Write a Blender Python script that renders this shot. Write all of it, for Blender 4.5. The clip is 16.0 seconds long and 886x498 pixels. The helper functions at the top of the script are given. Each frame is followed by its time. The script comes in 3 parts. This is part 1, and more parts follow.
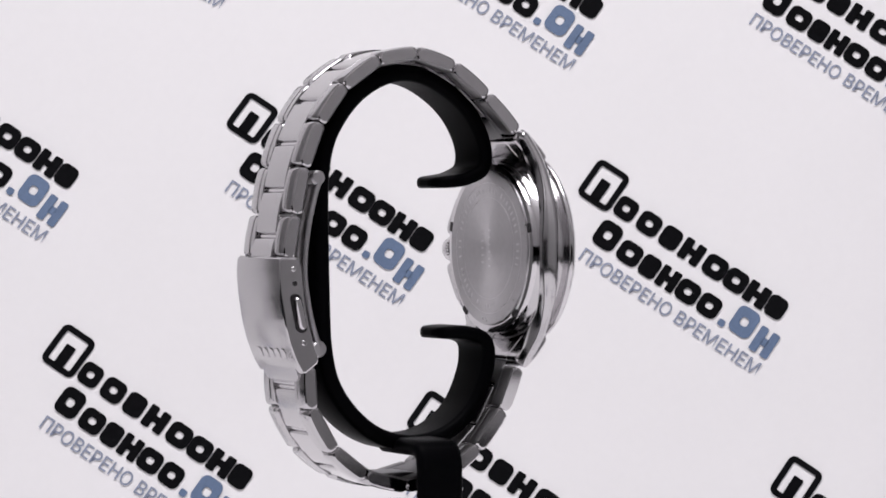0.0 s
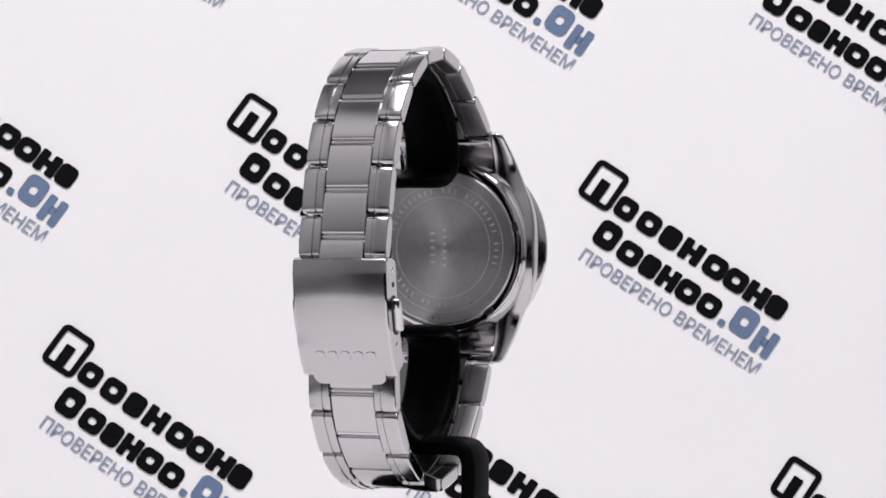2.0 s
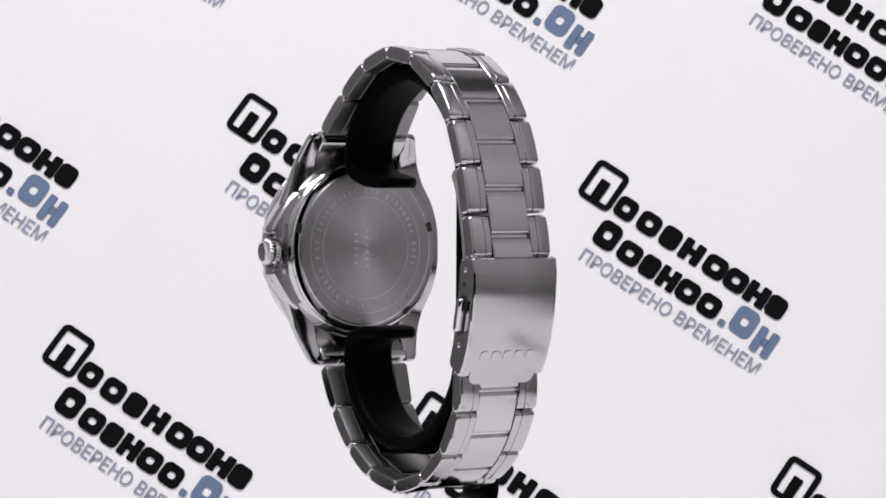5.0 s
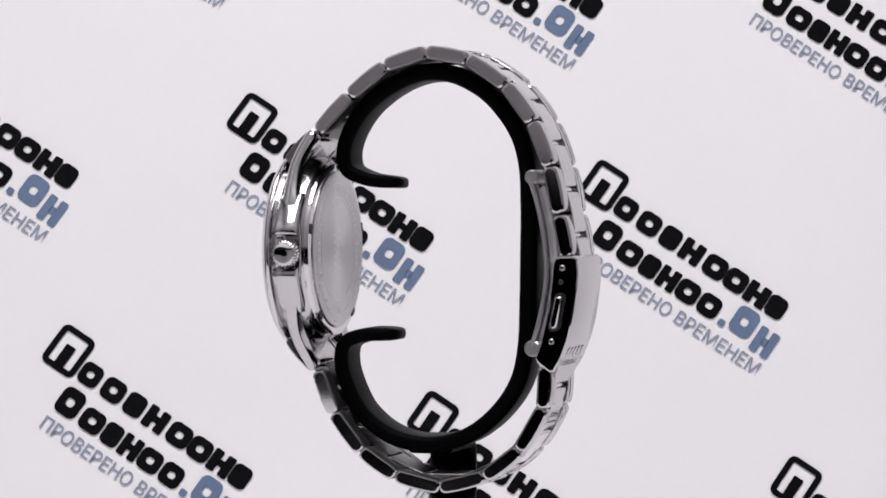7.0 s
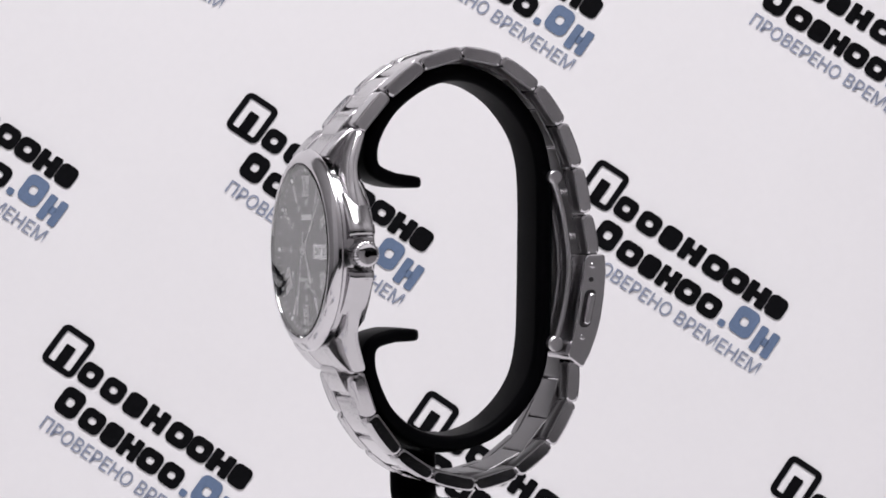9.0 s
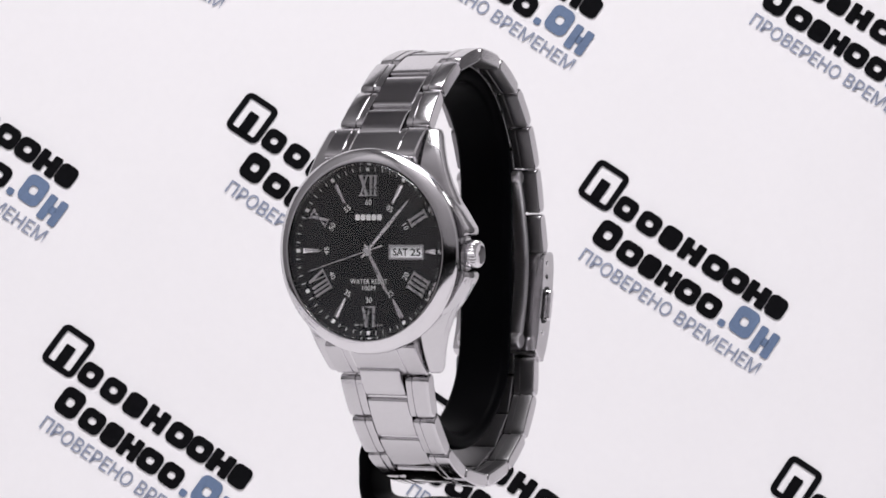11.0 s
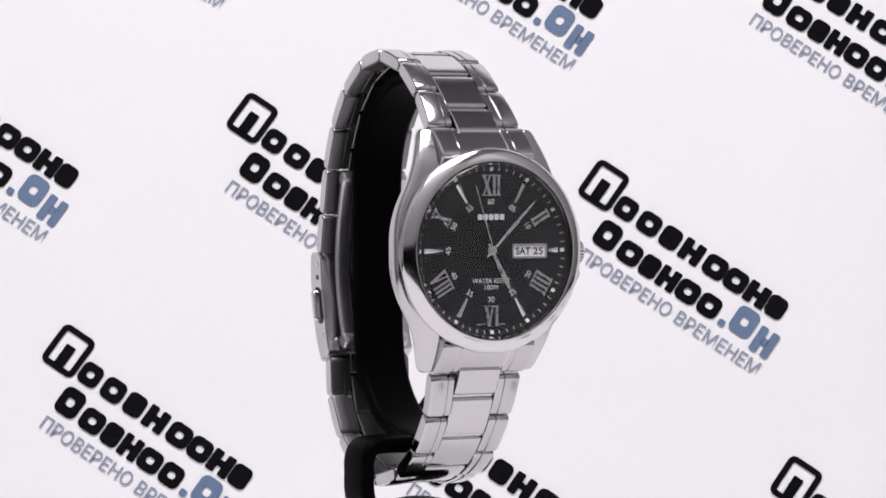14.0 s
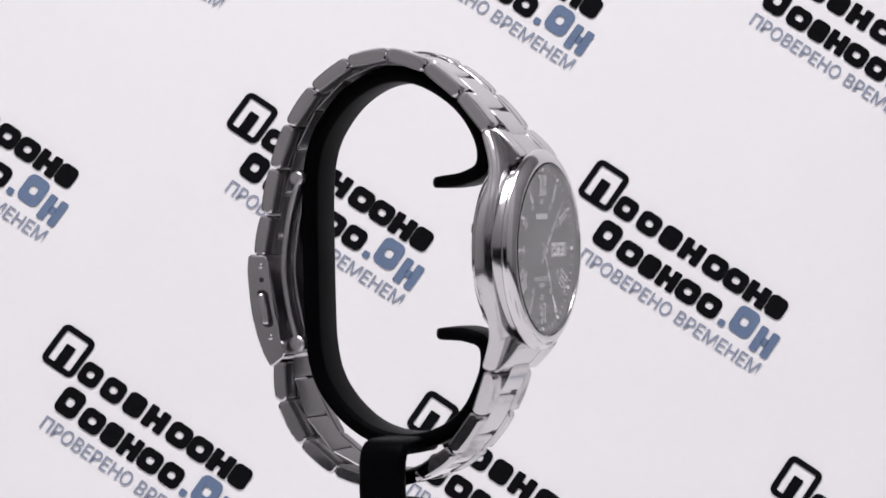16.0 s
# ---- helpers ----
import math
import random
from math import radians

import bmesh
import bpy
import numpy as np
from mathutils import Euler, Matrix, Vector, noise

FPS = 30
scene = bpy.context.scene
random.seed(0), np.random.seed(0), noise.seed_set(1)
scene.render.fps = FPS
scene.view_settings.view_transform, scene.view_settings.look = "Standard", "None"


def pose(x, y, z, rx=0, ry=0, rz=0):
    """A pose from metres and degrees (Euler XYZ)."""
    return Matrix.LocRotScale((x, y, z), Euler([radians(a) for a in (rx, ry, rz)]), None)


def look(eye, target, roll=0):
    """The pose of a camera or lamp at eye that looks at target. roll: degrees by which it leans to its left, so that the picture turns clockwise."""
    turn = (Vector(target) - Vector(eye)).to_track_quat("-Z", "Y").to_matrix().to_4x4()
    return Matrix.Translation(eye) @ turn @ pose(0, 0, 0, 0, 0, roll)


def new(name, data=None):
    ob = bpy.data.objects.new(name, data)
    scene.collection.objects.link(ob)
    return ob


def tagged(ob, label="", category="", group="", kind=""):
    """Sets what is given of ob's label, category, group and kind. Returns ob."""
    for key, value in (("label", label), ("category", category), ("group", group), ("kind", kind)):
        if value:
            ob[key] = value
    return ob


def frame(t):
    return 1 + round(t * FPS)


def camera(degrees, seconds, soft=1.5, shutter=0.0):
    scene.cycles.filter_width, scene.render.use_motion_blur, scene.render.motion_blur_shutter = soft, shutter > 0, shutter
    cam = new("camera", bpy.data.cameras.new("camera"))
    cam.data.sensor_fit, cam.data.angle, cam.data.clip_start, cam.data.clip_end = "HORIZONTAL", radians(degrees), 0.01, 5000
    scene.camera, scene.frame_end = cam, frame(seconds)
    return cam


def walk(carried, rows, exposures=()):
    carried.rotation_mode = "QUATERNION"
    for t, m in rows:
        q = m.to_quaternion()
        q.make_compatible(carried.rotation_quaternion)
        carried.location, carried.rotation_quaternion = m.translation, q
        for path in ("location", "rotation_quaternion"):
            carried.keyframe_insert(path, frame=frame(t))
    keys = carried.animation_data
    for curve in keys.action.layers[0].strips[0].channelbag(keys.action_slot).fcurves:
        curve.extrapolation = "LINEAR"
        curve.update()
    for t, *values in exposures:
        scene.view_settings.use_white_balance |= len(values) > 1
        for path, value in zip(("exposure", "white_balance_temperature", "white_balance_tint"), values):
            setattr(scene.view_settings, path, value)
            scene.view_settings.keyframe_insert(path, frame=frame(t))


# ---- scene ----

# ---- camera ----
cam = camera(16.449, 16.0, soft=1.75)
VIEW = look((0.0045, -0.63292, 0.01024), (0.0045, 0, 0), -0.19)
# the film camera's own brightening and darkening: seconds, stops
EXPOSURE = [(0, 0.05), (1, 0.18), (2, 0.15), (2.5, 0.05), (3, -0.1), (3.5, -0.13), (4, 0.05), (4.5, 0.15), (6.5, 0.1), (7.5, -0.08), (8, -0.13), (9, 0.0), (11.5, 0.17),
            (12, 0.08), (12.5, -0.08), (13, 0.0), (13.5, 0.13), (14, 0.22), (14.5, 0.27), (15, 0.3), (15.5, 0.2), (16, 0.08)]
walk(cam, [(0, VIEW), (16, VIEW)], exposures=EXPOSURE)

# turn of the stand about its upright axis: seconds, degrees
TURN = [(0, -241.2), (0.5, -231.5), (1, -221.2), (1.5, -211.4), (2, -202.5), (2.5, -193.6), (3, -183.7), 
        (3.5, -173.5), (4, -164.1), (4.2, -160.3), (6.3, -119.8), (6.5, -115.6), (7, -106.6), (7.5, -97.2), 
        (8, -87.4), (8.5, -77.8), (9, -68.2), (9.2, -64.3), (11.3, -22.9), (11.5, -18.9), (12, -10.0), 
        (12.5, -1.0), (13, 8.4), (13.5, 18.4), (14, 28.2), (14.5, 37.5), (15, 46.8), (15.5, 56.6), 
        (16, 66.6)]

# ---- light ----
world = bpy.data.worlds.new("world")
scene.world = world
world.use_nodes = True
world.node_tree.nodes["Background"].inputs[0].default_value = (0.5, 0.5, 0.52, 1)
world.node_tree.nodes["Background"].inputs[1].default_value = 0.02


def area_lamp(name, eye, target, sx, sy, watts, color):
    data = bpy.data.lights.new(name, "AREA")
    data.shape, data.size, data.size_y, data.energy, data.color = "RECTANGLE", sx, sy, watts, color
    ob = new(name, data)
    ob.matrix_world = look(eye, target)
    return ob


area_lamp("overhead_lamp", (0, -0.26, 0.95), (0, -0.16, 0), 0.74, 0.54, 11.0, (1.0, 0.98, 1.005))


# ---- materials ----
def material(name, color, rough, metal=0.0, spec=0.5, bump=0.0, scale=4000.0, stretch=(1, 1, 1), vary=0.05, rough_vary=0.0,
             aniso=0.0, radial="", trans=0.0, ior=1.5, coat=0.0):
    m = bpy.data.materials.new(name)
    m.use_nodes = True
    nt = m.node_tree
    b = nt.nodes["Principled BSDF"]
    b.inputs["Base Color"].default_value = (*color, 1)
    b.inputs["Roughness"].default_value = rough
    b.inputs["Metallic"].default_value = metal
    b.inputs["Specular IOR Level"].default_value = spec
    b.inputs["Transmission Weight"].default_value = trans
    b.inputs["IOR"].default_value = ior
    b.inputs["Coat Weight"].default_value = coat
    b.inputs["Anisotropic"].default_value = aniso
    if radial:
        b.inputs["Anisotropic Rotation"].default_value = 0.25
        tan = nt.nodes.new("ShaderNodeTangent")
        tan.direction_type, tan.axis = "RADIAL", radial
        nt.links.new(tan.outputs[0], b.inputs["Tangent"])
    if trans:
        return m
    co = nt.nodes.new("ShaderNodeTexCoord")
    mp = nt.nodes.new("ShaderNodeMapping")
    mp.inputs["Scale"].default_value = stretch
    nt.links.new(co.outputs["Object"], mp.inputs[0])
    fine = nt.nodes.new("ShaderNodeTexNoise")
    fine.inputs["Scale"].default_value, fine.inputs["Detail"].default_value = scale, 4
    nt.links.new(mp.outputs[0], fine.inputs[0])
    wide = nt.nodes.new("ShaderNodeTexNoise")
    wide.inputs["Scale"].default_value, wide.inputs["Detail"].default_value = scale / 18, 3
    nt.links.new(co.outputs["Object"], wide.inputs[0])
    add = nt.nodes.new("ShaderNodeMath")
    add.operation = "ADD"
    nt.links.new(fine.outputs[0], add.inputs[0]), nt.links.new(wide.outputs[0], add.inputs[1])
    ramp = nt.nodes.new("ShaderNodeMapRange")
    ramp.inputs[1].default_value, ramp.inputs[2].default_value = 0.6, 1.4
    ramp.inputs[3].default_value, ramp.inputs[4].default_value = 1 - vary, 1 + vary
    nt.links.new(add.outputs[0], ramp.inputs[0])
    mul = nt.nodes.new("ShaderNodeVectorMath")
    mul.operation = "SCALE"
    mul.inputs[0].default_value = color
    nt.links.new(ramp.outputs[0], mul.inputs["Scale"])
    nt.links.new(mul.outputs[0], b.inputs["Base Color"])
    if rough_vary:
        rr = nt.nodes.new("ShaderNodeMapRange")
        rr.inputs[1].default_value, rr.inputs[2].default_value = 0.6, 1.4
        rr.inputs[3].default_value, rr.inputs[4].default_value = rough - rough_vary, rough + rough_vary
        nt.links.new(add.outputs[0], rr.inputs[0])
        nt.links.new(rr.outputs[0], b.inputs["Roughness"])
    if bump:
        bp = nt.nodes.new("ShaderNodeBump")
        bp.inputs["Strength"].default_value, bp.inputs["Distance"].default_value = bump, 0.00005
        nt.links.new(fine.outputs[0], bp.inputs["Height"])
        nt.links.new(bp.outputs[0], b.inputs["Normal"])
    return m


BRUSHED = material("brushed_steel", (0.49, 0.477, 0.49), 0.18, 1.0, bump=0.008, scale=1800, stretch=(4, 0.3, 0.3), vary=0.03, rough_vary=0.03)
POLISHED = material("polished_steel", (0.62, 0.605, 0.62), 0.07, 1.0, bump=0.01, scale=500, vary=0.02, rough_vary=0.03)
SATIN = material("satin_bezel_steel", (0.52, 0.507, 0.52), 0.12, 1.0, bump=0.01, scale=900, vary=0.03, rough_vary=0.04)
CASE = material("polished_case_steel", (0.53, 0.517, 0.53), 0.14, 1.0, bump=0.01, scale=700, vary=0.03, rough_vary=0.04)
BEZEL = material("brushed_bezel_steel", (0.62, 0.605, 0.62), 0.11, 1.0, bump=0.01, scale=1200, vary=0.03, rough_vary=0.04)
SIDE = material("polished_link_side_steel", (0.55, 0.535, 0.55), 0.06, 1.0, bump=0.01, scale=700, vary=0.03, rough_vary=0.02)
INNER_STEEL = material("satin_inner_steel", (0.55, 0.535, 0.55), 0.34, 1.0, bump=0.06, scale=900, stretch=(0.4, 4, 4), vary=0.06, rough_vary=0.05)
# Matte finish; the shade inside the band is painted in as a darker colour.
SHADED_INSIDE = material("shaded_matte_link_steel", (0.22, 0.214, 0.22), 0.4, 1.0, bump=0.05, scale=1200, vary=0.06, rough_vary=0.05)
SUNRAY = material("circular_brushed_steel", (0.49, 0.477, 0.49), 0.3, 1.0, scale=700, vary=0.09, rough_vary=0.05, aniso=0.8, radial="Y")
ENGRAVED = material("engraved_line", (0.72, 0.705, 0.72), 0.5, 1.0, scale=3000, vary=0.15)
# Dark colour for the shade in slots, holes and notches, put on raised pieces.
RECESS_SHADE = material("recess_shade_steel", (0.05, 0.048, 0.05), 0.5, 1.0, scale=2000, vary=0.1)
BLACK_PLASTIC = material("black_satin_plastic", (0.0015, 0.0015, 0.002), 0.42, 0.0, 0.018, bump=0.04, scale=1500, vary=0.2, rough_vary=0.06)
NUMERAL = material("satin_numeral_steel", (0.62, 0.605, 0.62), 0.28, 1.0, scale=1500, vary=0.04, rough_vary=0.06)
DIAL_BLACK = material("black_dial_lacquer", (0.003, 0.003, 0.004), 0.4, 0.0, 0.02, scale=2500, vary=0.2)
DIAL_WHITE = material("white_dial_print", (0.75, 0.75, 0.76), 0.5, scale=3000, vary=0.03)
DATE_WHITE = material("white_date_disc", (0.84, 0.84, 0.85), 0.55, scale=3000, vary=0.03)
INK_BLACK = material("black_print_ink", (0.004, 0.004, 0.005), 0.8, 0.0, 0.05, scale=900, vary=0.3)
INK_BLUE = material("blue_print_ink", (0.115, 0.165, 0.27), 0.6, 0.0, 0.3, scale=900, vary=0.12)
INK_GREY = material("grey_blue_print_ink", (0.25, 0.28, 0.37), 0.6, 0.0, 0.3, scale=900, vary=0.12)
PAPER = material("white_photo_paper", (0.80, 0.785, 0.80), 0.75, 0.0, 0.3, bump=0.05, scale=400, vary=0.012)
# Unseen panels in three greys, set to lighten or darken the steel's reflections.
PANEL_DARK = material("dark_reflection_panel", (0.29, 0.285, 0.29), 0.9, 0.0, 0.2, bump=0.2, scale=600, vary=0.03)
PANEL_LIGHT = material("light_reflection_panel", (0.47, 0.462, 0.47), 0.9, 0.0, 0.2, bump=0.2, scale=600, vary=0.03)
PANEL_MID = material("mid_reflection_panel", (0.36, 0.352, 0.36), 0.9, 0.0, 0.2, bump=0.2, scale=600, vary=0.05)
ROOM = material("dark_room_paint", (0.014, 0.014, 0.015), 0.9, 0.0, 0.05, bump=0.2, scale=40, vary=0.15)
CRYSTAL = material("mineral_glass", (1, 1, 1), 0.0, trans=1.0, ior=1.5)

MM = 0.001


# ---- mesh helpers ----
def link_mesh(name, bm, mats, smooth=True):
    me = bpy.data.meshes.new(name)
    bmesh.ops.recalc_face_normals(bm, faces=bm.faces[:])
    for f in bm.faces:
        f.smooth = smooth and len(f.verts) < 9
    for e in bm.edges:
        fs = e.link_faces
        e.smooth = len(fs) == 2 and fs[0].smooth and fs[1].smooth and fs[0].normal.dot(fs[1].normal) > 0.79
    bm.to_mesh(me)
    bm.free()
    for m in (mats if isinstance(mats, (list, tuple)) else [mats]):
        me.materials.append(m)
    return me


def part(name, bm, mats, parent, label="", smooth=True):
    ob = new(name, link_mesh(name, bm, mats, smooth))
    ob.parent = parent
    return tagged(ob, label) if label else ob


def structure(name, bm, mats, label, smooth=False):
    return tagged(new(name, link_mesh(name, bm, mats, smooth)), label, kind="structure")


def stack(bm, rings, mats=None, close=True, caps=True):
    """Quads between rings of equal count; mats gives a material index for each strip."""
    vs = [[bm.verts.new(Vector(p) * MM) for p in r] for r in rings]
    n = len(rings[0])
    for k in range(len(vs) - 1):
        for i in range(n if close else n - 1):
            j = (i + 1) % n
            f = bm.faces.new((vs[k][i], vs[k][j], vs[k + 1][j], vs[k + 1][i]))
            if mats:
                f.material_index = mats[k]
    if caps:
        a = bm.faces.new(list(reversed(vs[0])))
        b = bm.faces.new(vs[-1])
        if mats:
            a.material_index, b.material_index = mats[0], mats[-1]
    return vs


def rounded(a, b, r, n=4, seg=1):
    """Outline of a rounded rectangle a by b about the centre, anticlockwise; its two long sides in seg pieces."""
    out = []
    for cx, cy, s in ((a / 2 - r, b / 2 - r, 0), (-a / 2 + r, b / 2 - r, 90), (-a / 2 + r, -b / 2 + r, 180), (a / 2 - r, -b / 2 + r, 270)):
        for k in range(n + 1):
            t = radians(s + 90 * k / n)
            out.append((cx + r * math.cos(t), cy + r * math.sin(t)))
        if seg > 1 and s in (0, 180):
            x = out[-1][0]
            out += [(x - 2 * x * k / seg, out[-1][1]) for k in range(1, seg)]
    return out


def box(bm, x0, x1, y0, y1, z0, z1, bevel=0.0, mat=0):
    """A box in millimetres with its upright edges and faces eased by bevel."""
    b = bevel
    cx, cz = (x0 + x1) / 2, (z0 + z1) / 2

    def ring(y, d):
        return [(cx + p, y, cz + q) for p, q in rounded(x1 - x0 - 2 * d, z1 - z0 - 2 * d, max(b, 0.01) * 0.7, 2)]
    if b:
        rings = [ring(y0, b), ring(y0 + b, 0), ring(y1 - b, 0), ring(y1, b)]
    else:
        rings = [ring(y0, 0), ring(y1, 0)]
    stack(bm, rings, [mat] * (len(rings) - 1))


def lathe(bm, prof, n=96, centre=(0, 0), mats=None, cap0=True, cap1=True):
    """Turn (radius, y) pairs about the y axis through centre (x, z)."""
    rings = []
    for r, y in prof:
        rings.append([(centre[0] + r * math.cos(2 * math.pi * k / n), y, centre[1] + r * math.sin(2 * math.pi * k / n)) for k in range(n)])
    vs = stack(bm, rings, mats, caps=False)
    if cap0:
        bm.faces.new(vs[0]).material_index = mats[0] if mats else 0
    if cap1:
        bm.faces.new(vs[-1]).material_index = mats[-1] if mats else 0


def plate(bm, outline, y0, y1, mat=0, ease=0.0):
    """Extrude an outline in (x, z) from y0 (front) to y1."""
    if ease:
        cx = sum(p[0] for p in outline) / len(outline)
        cz = sum(p[1] for p in outline) / len(outline)
        small = []
        for x, z in outline:
            d = math.hypot(x - cx, z - cz) or 1
            small.append((x - (x - cx) / d * ease, z - (z - cz) / d * ease))
        stack(bm, [[(x, y0, z) for x, z in small], [(x, y0 + ease, z) for x, z in outline], [(x, y1, z) for x, z in outline]], [mat, mat])
    else:
        stack(bm, [[(x, y0, z) for x, z in outline], [(x, y1, z) for x, z in outline]], [mat])


def letters(bm, body, width, height, place, spin=0.0, bold=0.0):
    """Built-in lettering fitted into width by height (mm, either may be 0), put by place(x, y, z)."""
    cu = bpy.data.curves.new("lettering", "FONT")
    cu.body, cu.align_x, cu.align_y, cu.resolution_u = body, "CENTER", "CENTER", 3
    cu.offset = bold
    ob = new("lettering", cu)
    me = bpy.data.meshes.new_from_object(ob.evaluated_get(bpy.context.evaluated_depsgraph_get()))
    bpy.data.objects.remove(ob)
    co = [v.co.copy() for v in me.vertices]
    lo = [min(c[i] for c in co) for i in (0, 1)]
    hi = [max(c[i] for c in co) for i in (0, 1)]
    sx = width / (hi[0] - lo[0]) if width else height / (hi[1] - lo[1])
    sy = height / (hi[1] - lo[1]) if height else sx
    ca, sa = math.cos(radians(spin)), math.sin(radians(spin))
    base = []
    for c in co:
        x, y = (c.x - (lo[0] + hi[0]) / 2) * sx, (c.y - (lo[1] + hi[1]) / 2) * sy
        base.append(bm.verts.new(Vector(place(x * ca - y * sa, x * sa + y * ca)) * MM))
    for p in me.polygons:
        try:
            bm.faces.new([base[i] for i in p.vertices])
        except ValueError:
            pass
    bpy.data.meshes.remove(me)
    bpy.data.curves.remove(cu)


# ---- the setting: paper sweep, unseen reflection panels and room ----
P0 = Vector((4.5, 206.97, -3.35))
PU = Vector((0.999285, 0.0378, -0.000612)).normalized()
PV = Vector((0.009553, -0.268147, -0.963331)).normalized()
PN = PU.cross(PV).normalized()          # away from the camera
FLOOR = -104.0


BEND_AT = 72.0
BEND_ANGLE = math.atan2(0.96333, 0.26815)
BEND_R = ((P0 + PV * BEND_AT).z - FLOOR) / (1 - math.cos(BEND_ANGLE))


def sheet_line(b):
    """The place along the sheet's middle line, b millimetres down it, and the way out of its printed face."""
    if b <= BEND_AT:
        return P0 + PV * b, -PN
    p = P0 + PV * BEND_AT
    cy, cz = p.y - BEND_R * math.sin(BEND_ANGLE), FLOOR + BEND_R
    turn = (b - BEND_AT) / BEND_R
    if turn < BEND_ANGLE:
        a = BEND_ANGLE - turn
        return Vector((p.x, cy + BEND_R * math.sin(a), cz - BEND_R * math.cos(a))), Vector((0, -math.sin(a), math.cos(a)))
    return Vector((p.x, cy - (b - BEND_AT - BEND_R * BEND_ANGLE), FLOOR)), Vector((0, 0, 1))


def on_paper(a, b, lift=0.35):
    p, n = sheet_line(b)
    q = p + PU * a + n * lift
    return (q.x, q.y, q.z)


def paper_sweep():
    bm = bmesh.new()
    stops = [-560, -300, -150, -100, -50, 0, 40, 72] + [BEND_AT + BEND_R * BEND_ANGLE * k / 8 for k in range(1, 9)] + [180, 260, 340, 420, 500, 590]
    vs = [[bm.verts.new(Vector(on_paper(x, b, 0)) * MM) for b in stops] for x in (-380, -200, 0, 200, 380)]
    for i in range(len(vs) - 1):
        for j in range(len(stops) - 1):
            bm.faces.new((vs[i][j], vs[i][j + 1], vs[i + 1][j + 1], vs[i + 1][j]))
    return structure("backdrop", bm, PAPER, "white photo paper sweep printed with a repeating slanted emblem", True)


def emblem_shapes():
    """The plain shapes of one printed mark, in millimetres along the text and up from the small line's foot."""
    black, blue = [], []
    ring = lambda cx, cy, w, h, hole: (cx, cy, w, h, hole)
    for cx, w, hole in ((3.0, 6.0, 1), (10.4, 6.4, 1), (17.3, 5.6, 0), (24.1, 6.2, 2), (31.6, 6.6, 1), (38.2, 6.4, 1), (44.9, 6.4, 2), (51.0, 5.4, 0)):
        black.append(ring(cx, 19.3, w, 6.3, hole))
    for cx, w, hole in ((3.0, 6.6, 1), (10.6, 6.6, 1), (17.0, 5.2, 0), (22.9, 5.6, 2), (29.2, 6.4, 1), (36.0, 6.2, 1)):
        black.append(ring(cx, 9.4 if cx > 5 else 10.2, w, 6.3 if cx > 5 else 7.9, hole))
    blue.append(ring(41.2, 7.3, 2.0, 2.0, 0))
    blue.append(ring(46.2, 11.0, 6.6, 8.2, 1))
    blue.append(ring(53.6, 9.3, 5.8, 7.6, 2))
    return black, blue


def shape(bm, place, cx, cy, w, h, hole):
    out = [(cx + p, cy + q) for p, q in rounded(w, h, min(w, h) * 0.3, 4)]
    if hole == 1:
        inn = [(cx + p, cy + q) for p, q in rounded(w * 0.34, h * 0.3, min(w, h) * 0.13, 4)]
        a = [bm.verts.new(Vector(place(*p)) * MM) for p in out]
        b = [bm.verts.new(Vector(place(*p)) * MM) for p in inn]
        for i in range(len(a)):
            j = (i + 1) % len(a)
            bm.faces.new((a[i], a[j], b[j], b[i]))
    elif hole == 2:
        for dx in (-0.3, 0.3):
            bm.faces.new([bm.verts.new(Vector(place(cx + dx * w + p, cy + q)) * MM) for p, q in rounded(w * 0.4, h, 0.5, 2)])
        bm.faces.new([bm.verts.new(Vector(place(cx + p, cy + q)) * MM) for p, q in rounded(w * 0.3, h * 0.3, 0.3, 2)])
    else:
        bm.faces.new([bm.verts.new(Vector(place(*p)) * MM) for p in out])


def printed_mark(a0, b0, backdrop):
    ca, sa = math.cos(radians(34.8)), math.sin(radians(34.8))

    def place(x, y, lift=0.35):
        x, y = x * 1.024, y * 1.02
        return on_paper(a0 + x * ca + y * sa, b0 + x * sa - y * ca, lift)
    black, blue = emblem_shapes()
    bm = bmesh.new()
    for s in black:
        shape(bm, place, *s)
    # the square sign before the words: an open frame with two bars
    sq = lambda w, h, r: [(-5.6 + p, 21.3 + q) for p, q in rounded(w, h, r, 5)]
    a = [bm.verts.new(Vector(place(*p)) * MM) for p in sq(10.2, 12.2, 2.0)]
    b = [bm.verts.new(Vector(place(*p)) * MM) for p in sq(6.9, 8.9, 0.5)]
    for i in range(len(a)):
        j = (i + 1) % len(a)
        bm.faces.new((a[i], a[j], b[j], b[i]))
    bm.faces.new([bm.verts.new(Vector(place(-5.6 + p, 19.6 + q)) * MM) for p, q in rounded(2.9, 6.4, 0.3, 2)])
    part("black_print", bm, INK_BLACK, backdrop, "black printed emblem blocks", False)
    bm = bmesh.new()
    for s in blue:
        shape(bm, place, *s)
    part("blue_print", bm, INK_BLUE, backdrop, "blue printed emblem blocks", False)
    bm = bmesh.new()
    letters(bm, "ПРОВЕРЕНО ВРЕМЕНЕМ", 56.3, 4.0, lambda x, y: place(x + 28.1, y + 2.1), bold=0.008)
    part("small_lettering", bm, INK_GREY, backdrop, "thin grey-blue printed lettering", False)


def wall(name, pts, mat, label):
    """A slab 8 mm thick from four corners; it grows away from the corners' front."""
    bm = bmesh.new()
    q = [Vector(p) for p in pts]
    n = (q[1] - q[0]).cross(q[2] - q[0]).normalized() * 8
    stack(bm, [q, [p + n for p in q]])
    return structure(name, bm, mat, label)


